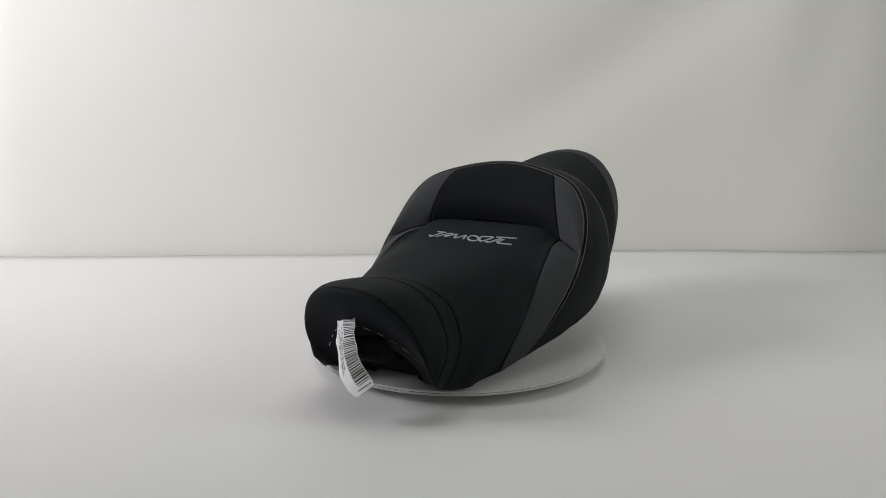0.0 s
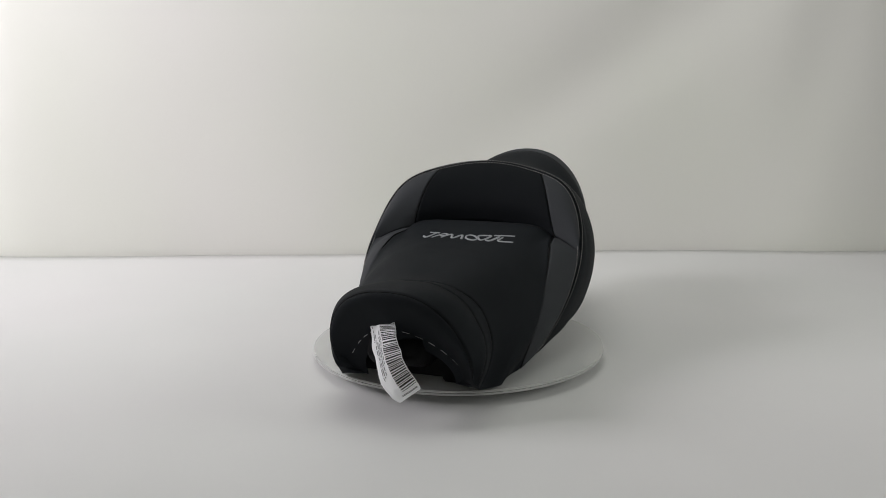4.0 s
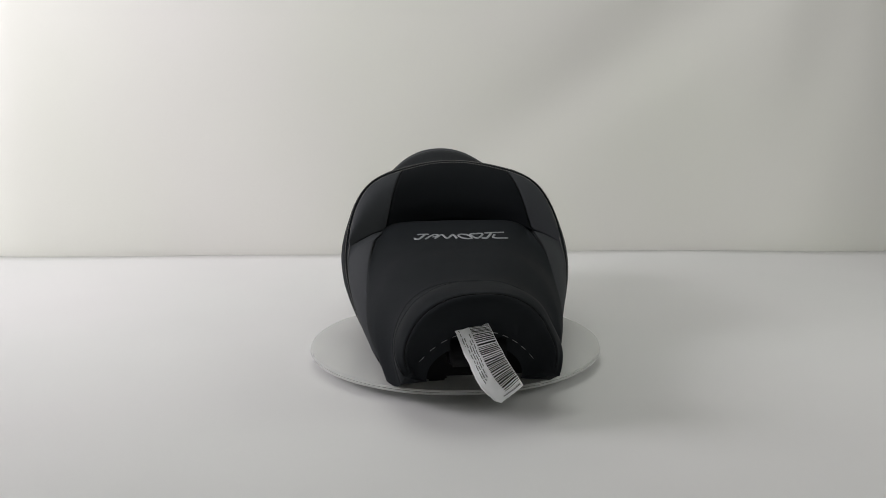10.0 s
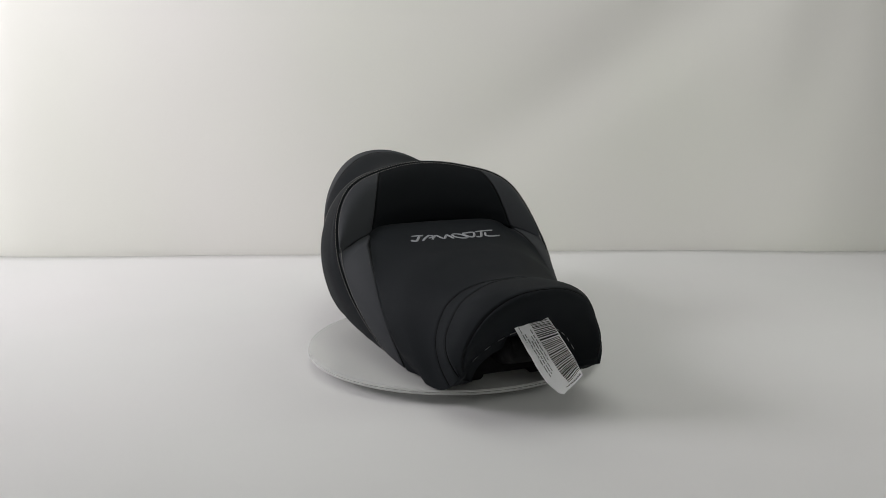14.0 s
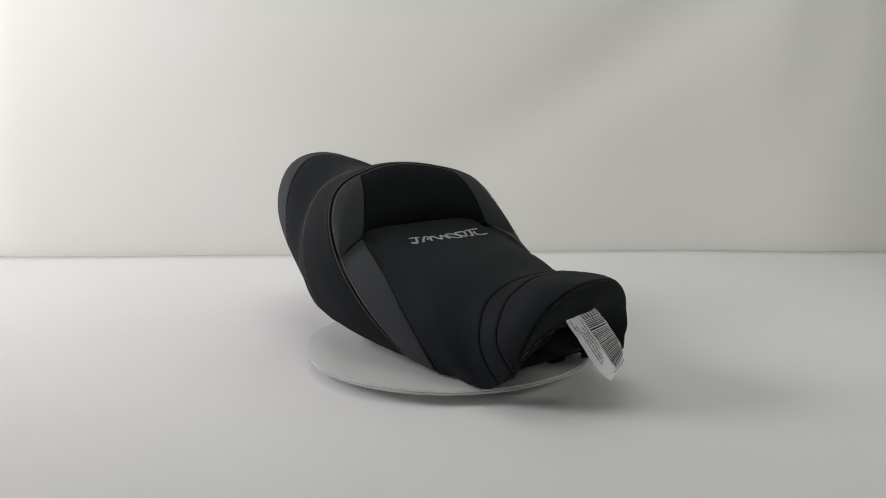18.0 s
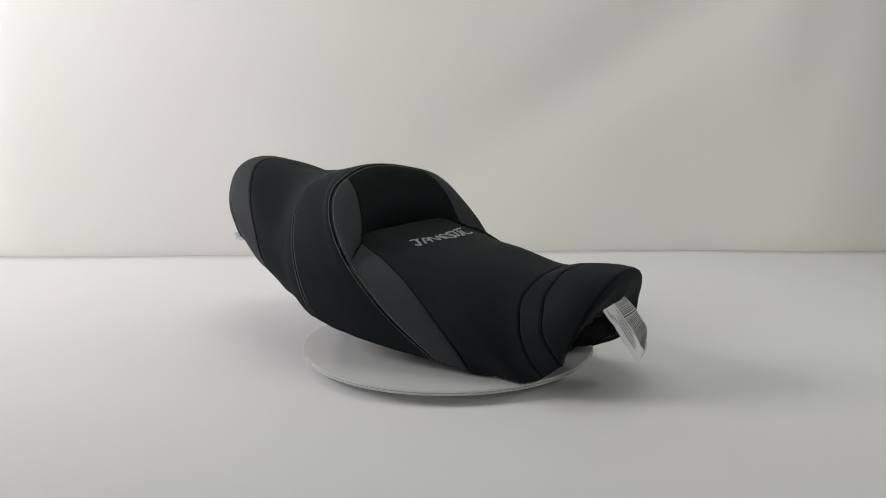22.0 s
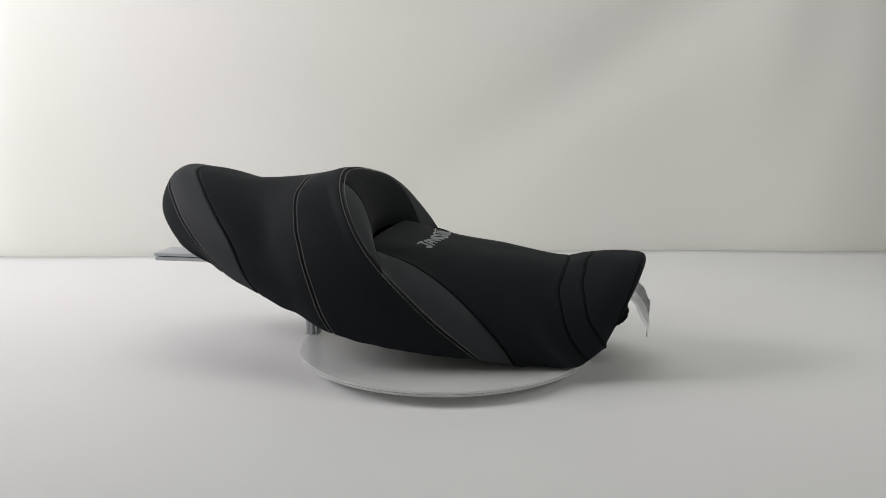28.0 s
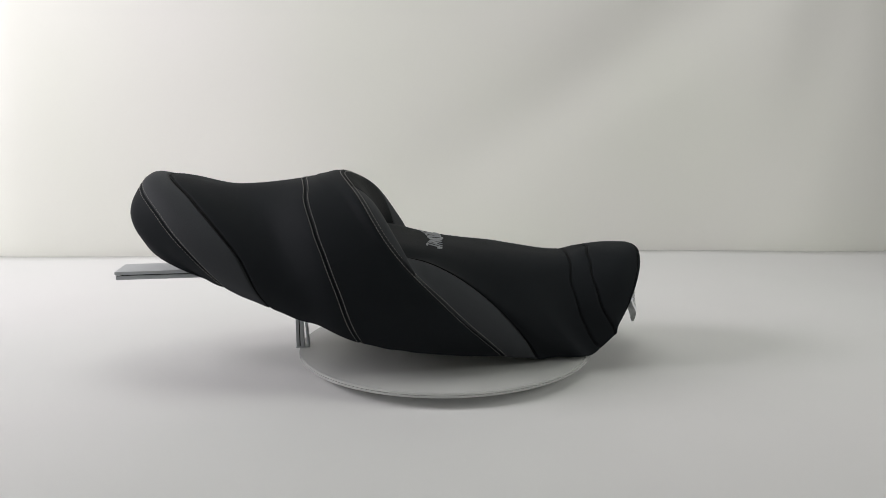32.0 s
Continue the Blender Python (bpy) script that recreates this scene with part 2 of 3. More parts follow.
# the foot on the -y side is rounder, the other stands out further
for foot, pull in ((FRONT_2, 0.0055), (CROWN, 0.0050), (ROLL, 0.0055)):
    k = np.clip((0.25 - np.linspace(0, 1, NS + 1)) / 0.25, 0, 1) ** 2
    foot[:NS + 1, 1] += pull * k
    foot[:NS + 1, 2] += 0.5 * pull * k
    k = np.clip((np.linspace(0, 1, NS + 1) - 0.58) / 0.28, 0, 1)
    foot[NS:] += (k * k * (3 - 2 * k))[:, None] * np.array([0.0055, 0.0050, 0])
for seam, amp in ((FRONT, 0.0011), (FRONT_2, 0.0011), (MID_SEAM, 0.0009), (REAR_SEAM, 0.0009)):
    # hand-sewn seams wander a little
    seam[:, 0] += [amp * noise.noise((p[1] * 38, p[2] * 38, amp * 9000)) for p in seam]


class Loft:
    """A smooth surface through ribs; u runs over the ribs, 0, 1, 2 and so on."""

    def __init__(self, ribs):
        r = self.r = np.array(ribs)
        step = np.linalg.norm(np.diff(r, axis=0), axis=2).mean(1)
        self.k = np.concatenate([[0], np.cumsum(step)])
        m = np.zeros_like(r)
        k = self.k
        for i in range(1, len(r) - 1):
            h0, h1 = k[i] - k[i - 1], k[i + 1] - k[i]
            m[i] = ((r[i] - r[i - 1]) / h0 * h1 + (r[i + 1] - r[i]) / h1 * h0) / (h0 + h1)
        m[0] = 2 * (r[1] - r[0]) / (k[1] - k[0]) - m[1]
        m[-1] = 2 * (r[-1] - r[-2]) / (k[-1] - k[-2]) - m[-2]
        m[0], m[-1] = 0.7 * m[0] + 0.3 * m[1], 0.7 * m[-1] + 0.3 * m[-2]
        self.m = m

    def row(self, u):
        """All the points of the rib at u."""
        i = min(int(u), len(self.r) - 2)
        t, h = u - i, self.k[i + 1] - self.k[i]
        return ((2 * t ** 3 - 3 * t ** 2 + 1) * self.r[i] + (t ** 3 - 2 * t ** 2 + t) * h * self.m[i]
                + (3 * t ** 2 - 2 * t ** 3) * self.r[i + 1] + (t ** 3 - t ** 2) * h * self.m[i + 1])

    def grid(self, us, ss):
        """Points at the given u and s; s from -1 (hem) over 0 (crown) to 1."""
        idx = (np.array(ss) + 1) * NS
        lo = np.clip(np.floor(idx).astype(int), 0, 2 * NS - 1)
        f = (idx - lo)[:, None]
        return np.array([(lambda q: q[lo] * (1 - f) + q[lo + 1] * f)(self.row(u)) for u in us])


def normals(g):
    a = np.gradient(g, axis=0)
    b = np.gradient(g, axis=1)
    n = np.cross(a, b)
    n /= np.linalg.norm(n, axis=2, keepdims=True) + 1e-9
    return n


REAR = Loft([TAIL_HEM, TAIL, REAR_STITCH, REAR_SEAM, SADDLE, MID_SEAM, BAND, STITCH, FACE, CREASE])
FORE = Loft([CREASE_FORE, EMBLEM_ROW, DISH, FRONT, FRONT_2, CROWN, ROLL, LIP, LIP_INNER])


def spaced(a, b, n, tight=0.012):
    """n steps from a to b, with extra ones close to both ends."""
    t = np.linspace(0, 1, n + 1)
    extra = np.array([0.25, 0.5, 1.0, 1.6, 2.4]) * tight
    return a + (b - a) * np.unique(np.concatenate([t, extra, 1 - extra]))


def cover(name, g, mat, tuck=0.0017, width=0.0017, sides=(1, 1, 0, 0), label=""):
    """A piece of the cover from a grid of places, its edges tucked into the seams."""
    n = normals(g)
    du = np.linalg.norm(np.diff(g, axis=0), axis=2)
    du = np.concatenate([np.zeros((1, g.shape[1])), np.cumsum(du, axis=0)])
    dv = np.linalg.norm(np.diff(g, axis=1), axis=2)
    dv = np.concatenate([np.zeros((g.shape[0], 1)), np.cumsum(dv, axis=1)], axis=1)
    depth = np.zeros(g.shape[:2])
    for on, d in zip(sides, (du, du[-1:] - du, dv, dv[:, -1:] - dv)):
        if on:
            depth = np.maximum(depth, on * np.exp(-(d / width) ** 2))
    # soft unevenness of the padding, and a slightly wavy hem
    wave = np.array([[noise.noise((p[0] * 16, p[1] * 16, p[2] * 16)) + 0.4 * noise.noise((p[0] * 45, p[1] * 45, p[2] * 45)) for p in row] for row in g])
    g = g - n * (depth * tuck - 0.0006 * wave)[:, :, None]
    # the seam allowance, folded under
    ends = [g[:1] - n[:1] * 0.0045, g, g[-1:] - n[-1:] * 0.0045]
    g, n = (np.concatenate(q[0 if sides[0] else 1:3 if sides[1] else 2]) for q in (ends, [n[:1], n, n[-1:]]))
    ends = [g[:, :1] - n[:, :1] * 0.0045, g, g[:, -1:] - n[:, -1:] * 0.0045]
    g = np.concatenate(ends[0 if sides[2] else 1:3 if sides[3] else 2], axis=1)
    nv = g.shape[1]
    faces = [(i * nv + j, i * nv + j + 1, (i + 1) * nv + j + 1, (i + 1) * nv + j) for i in range(g.shape[0] - 1) for j in range(nv - 1)]
    return mesh_object(name, g.reshape(-1, 3), faces, mat, seat, label)


def panel(name, loft, u0, u1, mat, nu=24, ns=64, sides=(1, 1, 0, 0), label="", tuck=0.0017, roll=0.0):
    """A piece of the cover between two ribs, from hem to hem; roll lowers its rear edge over the crown."""
    ss = spaced(-1.0, 1.0, ns, 0.006)
    g = loft.grid(spaced(u0, u1, nu), ss)
    # the hem is pulled up unevenly
    near = np.clip((np.abs(ss) - 0.93) / 0.07, 0, 1) ** 2
    g[:, :, 2] += [[0.0018 * k * noise.noise((q[0] * 42, 4 * (q[1] > 0), 2.5)) for q, k in zip(row, near)] for row in g]
    if roll:
        d = np.concatenate([np.zeros((1, g.shape[1])), np.cumsum(np.linalg.norm(np.diff(g, axis=0), axis=2), axis=0)])
        g[:, :, 2] -= roll * np.exp(-(d / 0.009) ** 2) * np.clip((0.62 - np.abs(ss)) / 0.12, 0, 1)[None, :]
    return cover(name, g, mat, tuck=tuck, sides=sides, label=label)


# the crease, from the middle out to where it meets the stitched seam
CORNER = STITCH[NS + round(NS * SC)]


def crease_at(y):
    f = np.clip(np.abs(y) / CORNER[1], 0, 1)
    x, z = -0.0931 + 0.0137 * (y / 0.1) ** 2, 0.1550 - 0.0123 * (y / 0.1) ** 2
    ex, ez = -0.0931 + 0.0137 * (CORNER[1] / 0.1) ** 2, 0.1550 - 0.0123 * (CORNER[1] / 0.1) ** 2
    return np.stack([x + (CORNER[0] - ex) * f ** 4, y, z + (CORNER[2] - ez) * f ** 4], -1)


def even(line, n):
    """n + 1 places evenly along a line, closer together at its ends."""
    d = np.concatenate([[0], np.cumsum(np.linalg.norm(np.diff(line, axis=0), axis=1))])
    t = spaced(0.0, 1.0, n, 0.008) * d[-1]
    return np.stack([np.interp(t, d, line[:, i]) for i in range(3)], 1)


def backrest(us, ss):
    """The backrest's face, from the stitched seam (u 0) down to the crease (u 1); s from 0 to 1 is the middle to the corner."""
    k = np.abs(ss) * SC * NS + NS
    top = np.stack([np.interp(k, np.arange(2 * NS + 1), STITCH[:, i]) for i in range(3)], 1)
    top[:, 1] *= np.sign(ss)
    low = crease_at(np.asarray(ss) * CORNER[1])
    mid = np.stack([top[:, 0] + 0.72 * (low[:, 0] - top[:, 0]), 0.5 * (top[:, 1] + low[:, 1]), top[:, 2] - 0.16 * (top[:, 2] - low[:, 2])], 1)
    u = np.asarray(us)[:, None, None]
    s = np.asarray(ss)[None, :, None]
    swell = 0.017 * np.sin(np.pi * u ** 0.9) ** 1.4 * s ** 2 * (1 - s ** 4)
    # the face curls in under itself above the crease
    under = np.exp(-((1 - u) / 0.13) ** 2) * np.clip(1 - (s / 0.74) ** 4, 0, 1)
    low = low - under * np.array([0.008, 0, 0.0045])
    return (1 - u) ** 2 * top + 2 * u * (1 - u) * mid + u ** 2 * low + swell * np.concatenate([0.75 + 0 * s, 0.35 * np.sign(s), 0.55 + 0 * s], 2)


HALF = {1: (0.0800, 0.1109), -1: (0.0706, 0.0968)}       # the backrest panel's width to either side, at its top and at the crease
panel("tail_panel", REAR, 0, 2, VINYL, nu=30, sides=(0, 1, 0, 0))
panel("rear_band", REAR, 2, 2.988, GREY, sides=(1, 1.5, 0, 0), label="charcoal vinyl band round the tail")
panel("passenger_panel", REAR, 3.008, 5, VINYL, nu=40, sides=(1.5, 1, 0, 0))
panel("bolster_band", REAR, 5, 7, VINYL, nu=40)


def backrest_piece(which, ns):
    """The middle (0) of the backrest's face, or a side (-1, 1), turned to the +y half."""
    rows = []
    fine = np.linspace(0, 1, 200)
    for u in spaced(0.0, 1.0, 30):
        y = np.maximum.accumulate(backrest([u], fine)[0][:, 1])
        edge = {k: float(np.interp(h[0] + (h[1] - h[0]) * u, y, fine)) for k, h in HALF.items()}
        lo, hi = (-edge[-1], edge[1]) if which == 0 else (edge[which], 1.0)
        rows.append(backrest([u], spaced(lo, hi, ns, 0.01))[0])
    return np.array(rows)


cover("backrest_panel", backrest_piece(0, 50), SMOOTH, sides=(1, 1, 1, 1), label="smooth black backrest panel")


def side_grid(sgn):
    """The charcoal side of one half: the backrest's side, round the crease and down the wedge to the hem."""
    upper = backrest_piece(sgn, 36)
    k0 = NS + round(NS * SC)
    inner, outer = even(np.concatenate([upper[-1][:1], CREASE[k0:]]), 70), even(STITCH[k0:], 70)
    n = upper.shape[1]
    t = np.linalg.norm(upper[-1] - upper[-1][0], axis=1)
    t = (t / t[-1])[:, None]
    bend = upper[-1] - (upper[-1][0] * (1 - t) + upper[-1][-1] * t)
    rows = []
    for v in np.linspace(0, 1, len(inner))[1:]:
        i = v * (len(inner) - 1)
        a, b = inner[round(i)], outer[round(i)]
        swell = 4 * t * (1 - t) * math.sin(math.pi * v) ** 0.7 * 0.0065
        rows.append(a * (1 - t) + b * t + bend * (1 - v) ** 6 + np.array([0.15, 0.75, 0.6]) * swell)
    g = np.concatenate([upper, np.array(rows)])
    at = len(upper) - 1
    # the crease dies out towards the stitched seam
    soft = np.clip((np.linspace(0, 1, n) - 0.32) / 0.38, 0, 1)[None, :] * np.exp(-((np.arange(len(g)) - at) / 9.0) ** 2)[:, None]
    for _ in range(60):
        mean = (g[:-2, 1:-1] + g[2:, 1:-1] + g[1:-1, :-2] + g[1:-1, 2:]) / 4
        g[1:-1, 1:-1] += 0.5 * soft[1:-1, 1:-1, None] * (mean - g[1:-1, 1:-1])
    slit = np.clip(1 - np.linspace(0, 1, n) / 0.8, 0, 1)[None, :] ** 0.7 * np.exp(-((np.arange(len(g)) - at) / 2.6) ** 2)[:, None]
    return g - normals(g) * (slit * 0.0075)[:, :, None], at


SIDE_GRID, CREASE_ROW = side_grid(1)
for sgn in (-1, 1):
    g = SIDE_GRID if sgn > 0 else side_grid(-1)[0][:, ::-1] * np.array([1, -1, 1])
    cover("side_panel", g, GREY, sides=(1, 0, 1, 1), label="charcoal vinyl side panel running up into the backrest")
panel("rider_panel", FORE, 0.03, 3, VINYL, nu=60, ns=90, sides=(1.4, 1, 0, 0), roll=0.002)
panel("front_band", FORE, 3, 4, VINYL)
panel("nose_panel", FORE, 4, 6, VINYL, nu=30, sides=(1, 0.8, 0, 0))
panel("nose_face", FORE, 6, 8, VINYL, nu=32, sides=(1, 0, 0, 0), tuck=0.0013)


def hem_fold(sgn):
    """The cover folded in under one foot of the nose."""
    ring = [FORE.row(u)[-1 if sgn > 0 else 0] for u in np.linspace(3, 8, 24)]
    mid = sum(ring) / len(ring)
    verts, faces = [q * 0.97 + mid * 0.03 + np.array([0, 0, 0.006]) for q in ring], []
    for k in range(6):
        f = k / 5
        bulge = np.array([0.0004, 0.0002 * sgn, -0.0012]) * math.sin(math.pi * 0.5 * f)
        verts += [q * (1 - f) + mid * f + bulge for q in ring]
    for k in range(6):
        for i in range(24):
            j = (i + 1) % 24
            faces.append((k * 24 + i, k * 24 + j, k * 24 + 24 + j, k * 24 + 24 + i))
    return mesh_object("hem_fold", verts, faces, VINYL, seat)


for sgn in (-1, 1):
    hem_fold(sgn)


def base_pan():
    """The pan under the cover: a dark shell just inside the hem."""
    hem_r = np.array([REAR.row(u)[-1] for u in np.linspace(0, 9, 64)])
    hem_f = np.array([FORE.row(u)[-1] for u in np.linspace(0.1, 2.7, 40)])
    hem = np.concatenate([hem_r, hem_f])
    tail = REAR.row(0)[NS:]          # the rear hem, crown to side
    ring = np.concatenate([tail, hem])
    verts, faces = [], []
    steps = [(0.985, 0.002), (0.955, 0.012), (0.92, 0.020), (0.8, 0.024), (0.0, 0.026)]
    for f, up in steps:
        for sgn in (-1, 1):
            for p in ring:
                verts.append((p[0], sgn * p[1] * (f if p[0] < 0.10 else f - 0.06), p[2] + up * (1 if p[0] < 0.15 else 1.8)))
    n = len(ring)
    for k in range(len(steps) - 1):
        for h in range(2):
            for i in range(n - 1):
                a = (k * 2 + h) * n + i
                b = a + 2 * n
                faces.append((a, a + 1, b + 1, b))
    return mesh_object("base_pan", verts, faces, PLASTIC, seat, "black moulded plastic seat base")


base_pan()


def stitching(c0, c1, offset, side, pitch=0.0042, length=0.0031, r=0.00046):
    """One row of short thread stitches beside a seam c0, on its side towards c1."""
    across = c1 - c0
    across /= np.linalg.norm(across, axis=1, keepdims=True) + 1e-9
    line = c0 + across * offset
    along = np.gradient(line, axis=0)
    nn = np.cross(along, across) * side
    nn /= np.linalg.norm(nn, axis=1, keepdims=True)
    d = np.concatenate([[0], np.cumsum(np.linalg.norm(np.diff(line, axis=0), axis=1))])
    at = lambda arr, x: np.array([np.interp(x, d, arr[:, i]) for i in range(3)])
    verts, faces = [], []
    x = pitch / 2
    while x + length < d[-1]:
        p0, p1 = at(line, x), at(line, x + length)
        w = at(across, x) * r
        up = at(nn, x)
        up = up / np.linalg.norm(up) * r
        if up[2] < 0 and abs(up[2]) > 0.3 * r:
            up = -up
        b = len(verts)
        m = (p0 + p1) / 2
        for p, k in ((p0, 0.35), (p0 * 0.8 + p1 * 0.2, 1.0), (p0 * 0.2 + p1 * 0.8, 1.0), (p1, 0.35)):
            for cw, cu in ((-1.2, -0.5), (1.2, -0.5), (0.7, 1.0), (-0.7, 1.0)):
                verts.append(p + w * cw * k + up * cu * k)
        for seg in range(3):
            for i in range(4):
                j = (i + 1) % 4
                faces.append((b + seg * 4 + i, b + seg * 4 + j, b + seg * 4 + 4 + j, b + seg * 4 + 4 + i))
        faces.append((b + 3, b + 2, b + 1, b))
        faces.append((b + 12, b + 13, b + 14, b + 15))
        x += pitch
    return tagged(mesh_object("stitching", verts, faces, THREAD, seat, "pale grey stitching"), kind="stuff")


FINE = np.linspace(-1, 1, 500)
for u in (2, 5, 7):
    stitching(REAR.grid([u], FINE)[0], REAR.grid([u - 0.04], FINE)[0], 0.0031, -1)
    if u < 7:
        stitching(REAR.grid([u], FINE)[0], REAR.grid([u + 0.04], FINE)[0], 0.0031, 1)
# in front of the backrest's seam: up one side, over the face and down the other, in one run
ARC = np.linspace(-0.90, 0.90, 300)
down0, down1 = SIDE_GRID[CREASE_ROW + 6:, -1], SIDE_GRID[CREASE_ROW + 6:, -6]
flip = np.array([1, -1, 1])
seam0 = np.concatenate([down0[::-1] * flip, backrest([0.0], ARC)[0], down0])
seam1 = np.concatenate([down1[::-1] * flip, backrest([0.07], ARC)[0], down1])
lean = seam1 - seam0
lean /= np.linalg.norm(lean, axis=1, keepdims=True)
d = np.concatenate([[0], np.cumsum(np.linalg.norm(np.diff(seam0, axis=0), axis=1))])
t = np.linspace(0, d[-1], 700)
path0, lean = (np.stack([np.interp(t, d, arr[:, i]) for i in range(3)], 1) for arr in (seam0, lean))
lean = np.stack([np.convolve(np.pad(lean[:, i], 12, "edge"), np.ones(25) / 25, "valid") for i in range(3)], 1)
stitching(path0, path0 + lean, 0.0030, 1)


# ---------------------------------------------------------------- dark cords for the shade in the sunken seams between the panels
def seam_shade_line(g, row, r=0.0008, sink=0.0007, col=None):
    """A dark cord for the shade in a seam, along one row (or column) of a grid of places on the cover."""
    n = normals(g)
    line, up = (g[row], n[row]) if col is None else (g[row:, col], n[row:, col])
    line = line - up * sink
    way = np.gradient(line, axis=0)
    way /= np.linalg.norm(way, axis=1, keepdims=True) + 1e-9
    side = np.cross(way, up)
    side /= np.linalg.norm(side, axis=1, keepdims=True) + 1e-9
    verts = np.stack([line + r * (math.cos(a) * side + math.sin(a) * up) for a in np.linspace(0, 2 * math.pi, 6, endpoint=False)], 1).reshape(-1, 3)
    faces = [(i * 6 + j, i * 6 + (j + 1) % 6, i * 6 + 6 + (j + 1) % 6, i * 6 + 6 + j) for i in range(len(line) - 1) for j in range(6)]
    mesh_object("seam", verts, faces, PLASTIC, seat, "sunken dark cord for the shade in a sewn seam")


RUN = np.linspace(-0.99, 0.99, 240)
for loft, u in ((REAR, 3), (FORE, 3), (FORE, 4), (FORE, 6)):
    seam_shade_line(loft.grid([u - 0.02, u, u + 0.02], RUN if u != 6 else RUN * 0.96), 1, r=0.0007 if (loft, u) in ((REAR, 3), (FORE, 4)) else 0.0005, sink=0.0008)
for sgn in (-1, 1):
    seam_shade_line(SIDE_GRID if sgn > 0 else side_grid(-1)[0][:, ::-1] * np.array([1, -1, 1]), CREASE_ROW + 2, col=0 if sgn > 0 else -1)
FACE_GRID = backrest_piece(0, 50)
for col in (0, -1):
    seam_shade_line(FACE_GRID, 0, r=0.0005, sink=0.0009, col=col)

# ---------------------------------------------------------------- emblem, staples, tongue, under the nose
DENSE = FORE.grid(np.linspace(0.0, 2.2, 180), np.linspace(-0.62, 0.62, 160)).reshape(-1, 3)


def on_seat(x, y, up=0.0):
    """The place on the rider's panel over (x, y)."""
    d = (DENSE[:, 0] - x) ** 2 + (DENSE[:, 1] - y) ** 2
    i = np.argsort(d)[:4]
    w = 1 / (d[i] + 1e-9)
    return Vector((x, y, float((DENSE[i, 2] * w).sum() / w.sum()) + up))


def stroke(points, width, closed=False):
    """A raised embroidered stroke along points (x, y) on the rider's panel."""
    pts = [Vector(p) for p in points]
    if closed:
        pts = pts + [pts[0]]
    fine = []
    for a, b in zip(pts[:-1], pts[1:]):
        n = max(2, int((b - a).length / 0.002))
        fine += [a.lerp(b, k / n) for k in range(n)]
    fine.append(pts[-1])
    bm = bmesh.new()
    rows = []
    for k, p in enumerate(fine):
        d = (fine[min(k + 1, len(fine) - 1)] - fine[max(k - 1, 0)]).normalized()
        side = Vector((-d.y, d.x))
        end = 1.0 if closed else min(1.0, 0.35 + 0.65 * min(k, len(fine) - 1 - k) / 2)
        rows.append([bm.verts.new(on_seat(p.x + side.x * width * e * end, p.y + side.y * width * e * end, h))
                     for e, h in ((-0.5, -0.0005), (-0.36, 0.0009), (0.0, 0.0013), (0.36, 0.0009), (0.5, -0.0005))])
    for r0, r1 in zip(rows[:-1], rows[1:]):
        for j in range(4):
            bm.faces.new((r0[j], r0[j + 1], r1[j + 1], r1[j]))
    bmesh.ops.recalc_face_normals(bm, faces=bm.faces)
    return bm


def smooth_line(points, n=5):
    """More places along a curve through points."""
    pts = [Vector(p) for p in points]
    out = []
    for i in range(len(pts) - 1):
        p0, p1, p2, p3 = pts[max(i - 1, 0)], pts[i], pts[i + 1], pts[min(i + 2, len(pts) - 1)]
        for k in range(n):
            t = k / n
            out.append(0.5 * (2 * p1 + (p2 - p0) * t + (2 * p0 - 5 * p1 + 4 * p2 - p3) * t ** 2 + (3 * p1 - p0 - 3 * p2 + p3) * t ** 3))
    return out + [pts[-1]]


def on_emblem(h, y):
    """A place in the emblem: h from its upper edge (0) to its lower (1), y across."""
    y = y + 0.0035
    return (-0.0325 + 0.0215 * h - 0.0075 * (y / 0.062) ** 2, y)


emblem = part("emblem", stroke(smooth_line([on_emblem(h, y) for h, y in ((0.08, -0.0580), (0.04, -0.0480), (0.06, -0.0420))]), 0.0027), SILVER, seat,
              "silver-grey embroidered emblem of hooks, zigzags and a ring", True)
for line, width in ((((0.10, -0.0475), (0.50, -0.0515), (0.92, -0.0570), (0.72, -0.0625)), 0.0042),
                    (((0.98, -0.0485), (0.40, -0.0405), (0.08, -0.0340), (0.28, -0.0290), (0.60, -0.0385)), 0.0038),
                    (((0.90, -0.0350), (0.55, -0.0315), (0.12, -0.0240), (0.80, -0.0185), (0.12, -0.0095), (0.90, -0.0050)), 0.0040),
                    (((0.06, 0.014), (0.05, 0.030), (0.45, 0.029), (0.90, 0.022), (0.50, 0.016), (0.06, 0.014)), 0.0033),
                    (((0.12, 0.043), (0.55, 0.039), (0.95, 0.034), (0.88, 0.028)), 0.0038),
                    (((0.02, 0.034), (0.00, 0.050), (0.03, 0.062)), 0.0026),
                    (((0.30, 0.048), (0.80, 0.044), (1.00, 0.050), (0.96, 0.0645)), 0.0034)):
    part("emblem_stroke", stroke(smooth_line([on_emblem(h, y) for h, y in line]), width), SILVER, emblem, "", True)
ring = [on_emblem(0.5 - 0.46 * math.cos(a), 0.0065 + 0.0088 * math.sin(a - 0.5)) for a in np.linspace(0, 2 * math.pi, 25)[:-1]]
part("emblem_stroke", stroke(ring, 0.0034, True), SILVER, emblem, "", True)


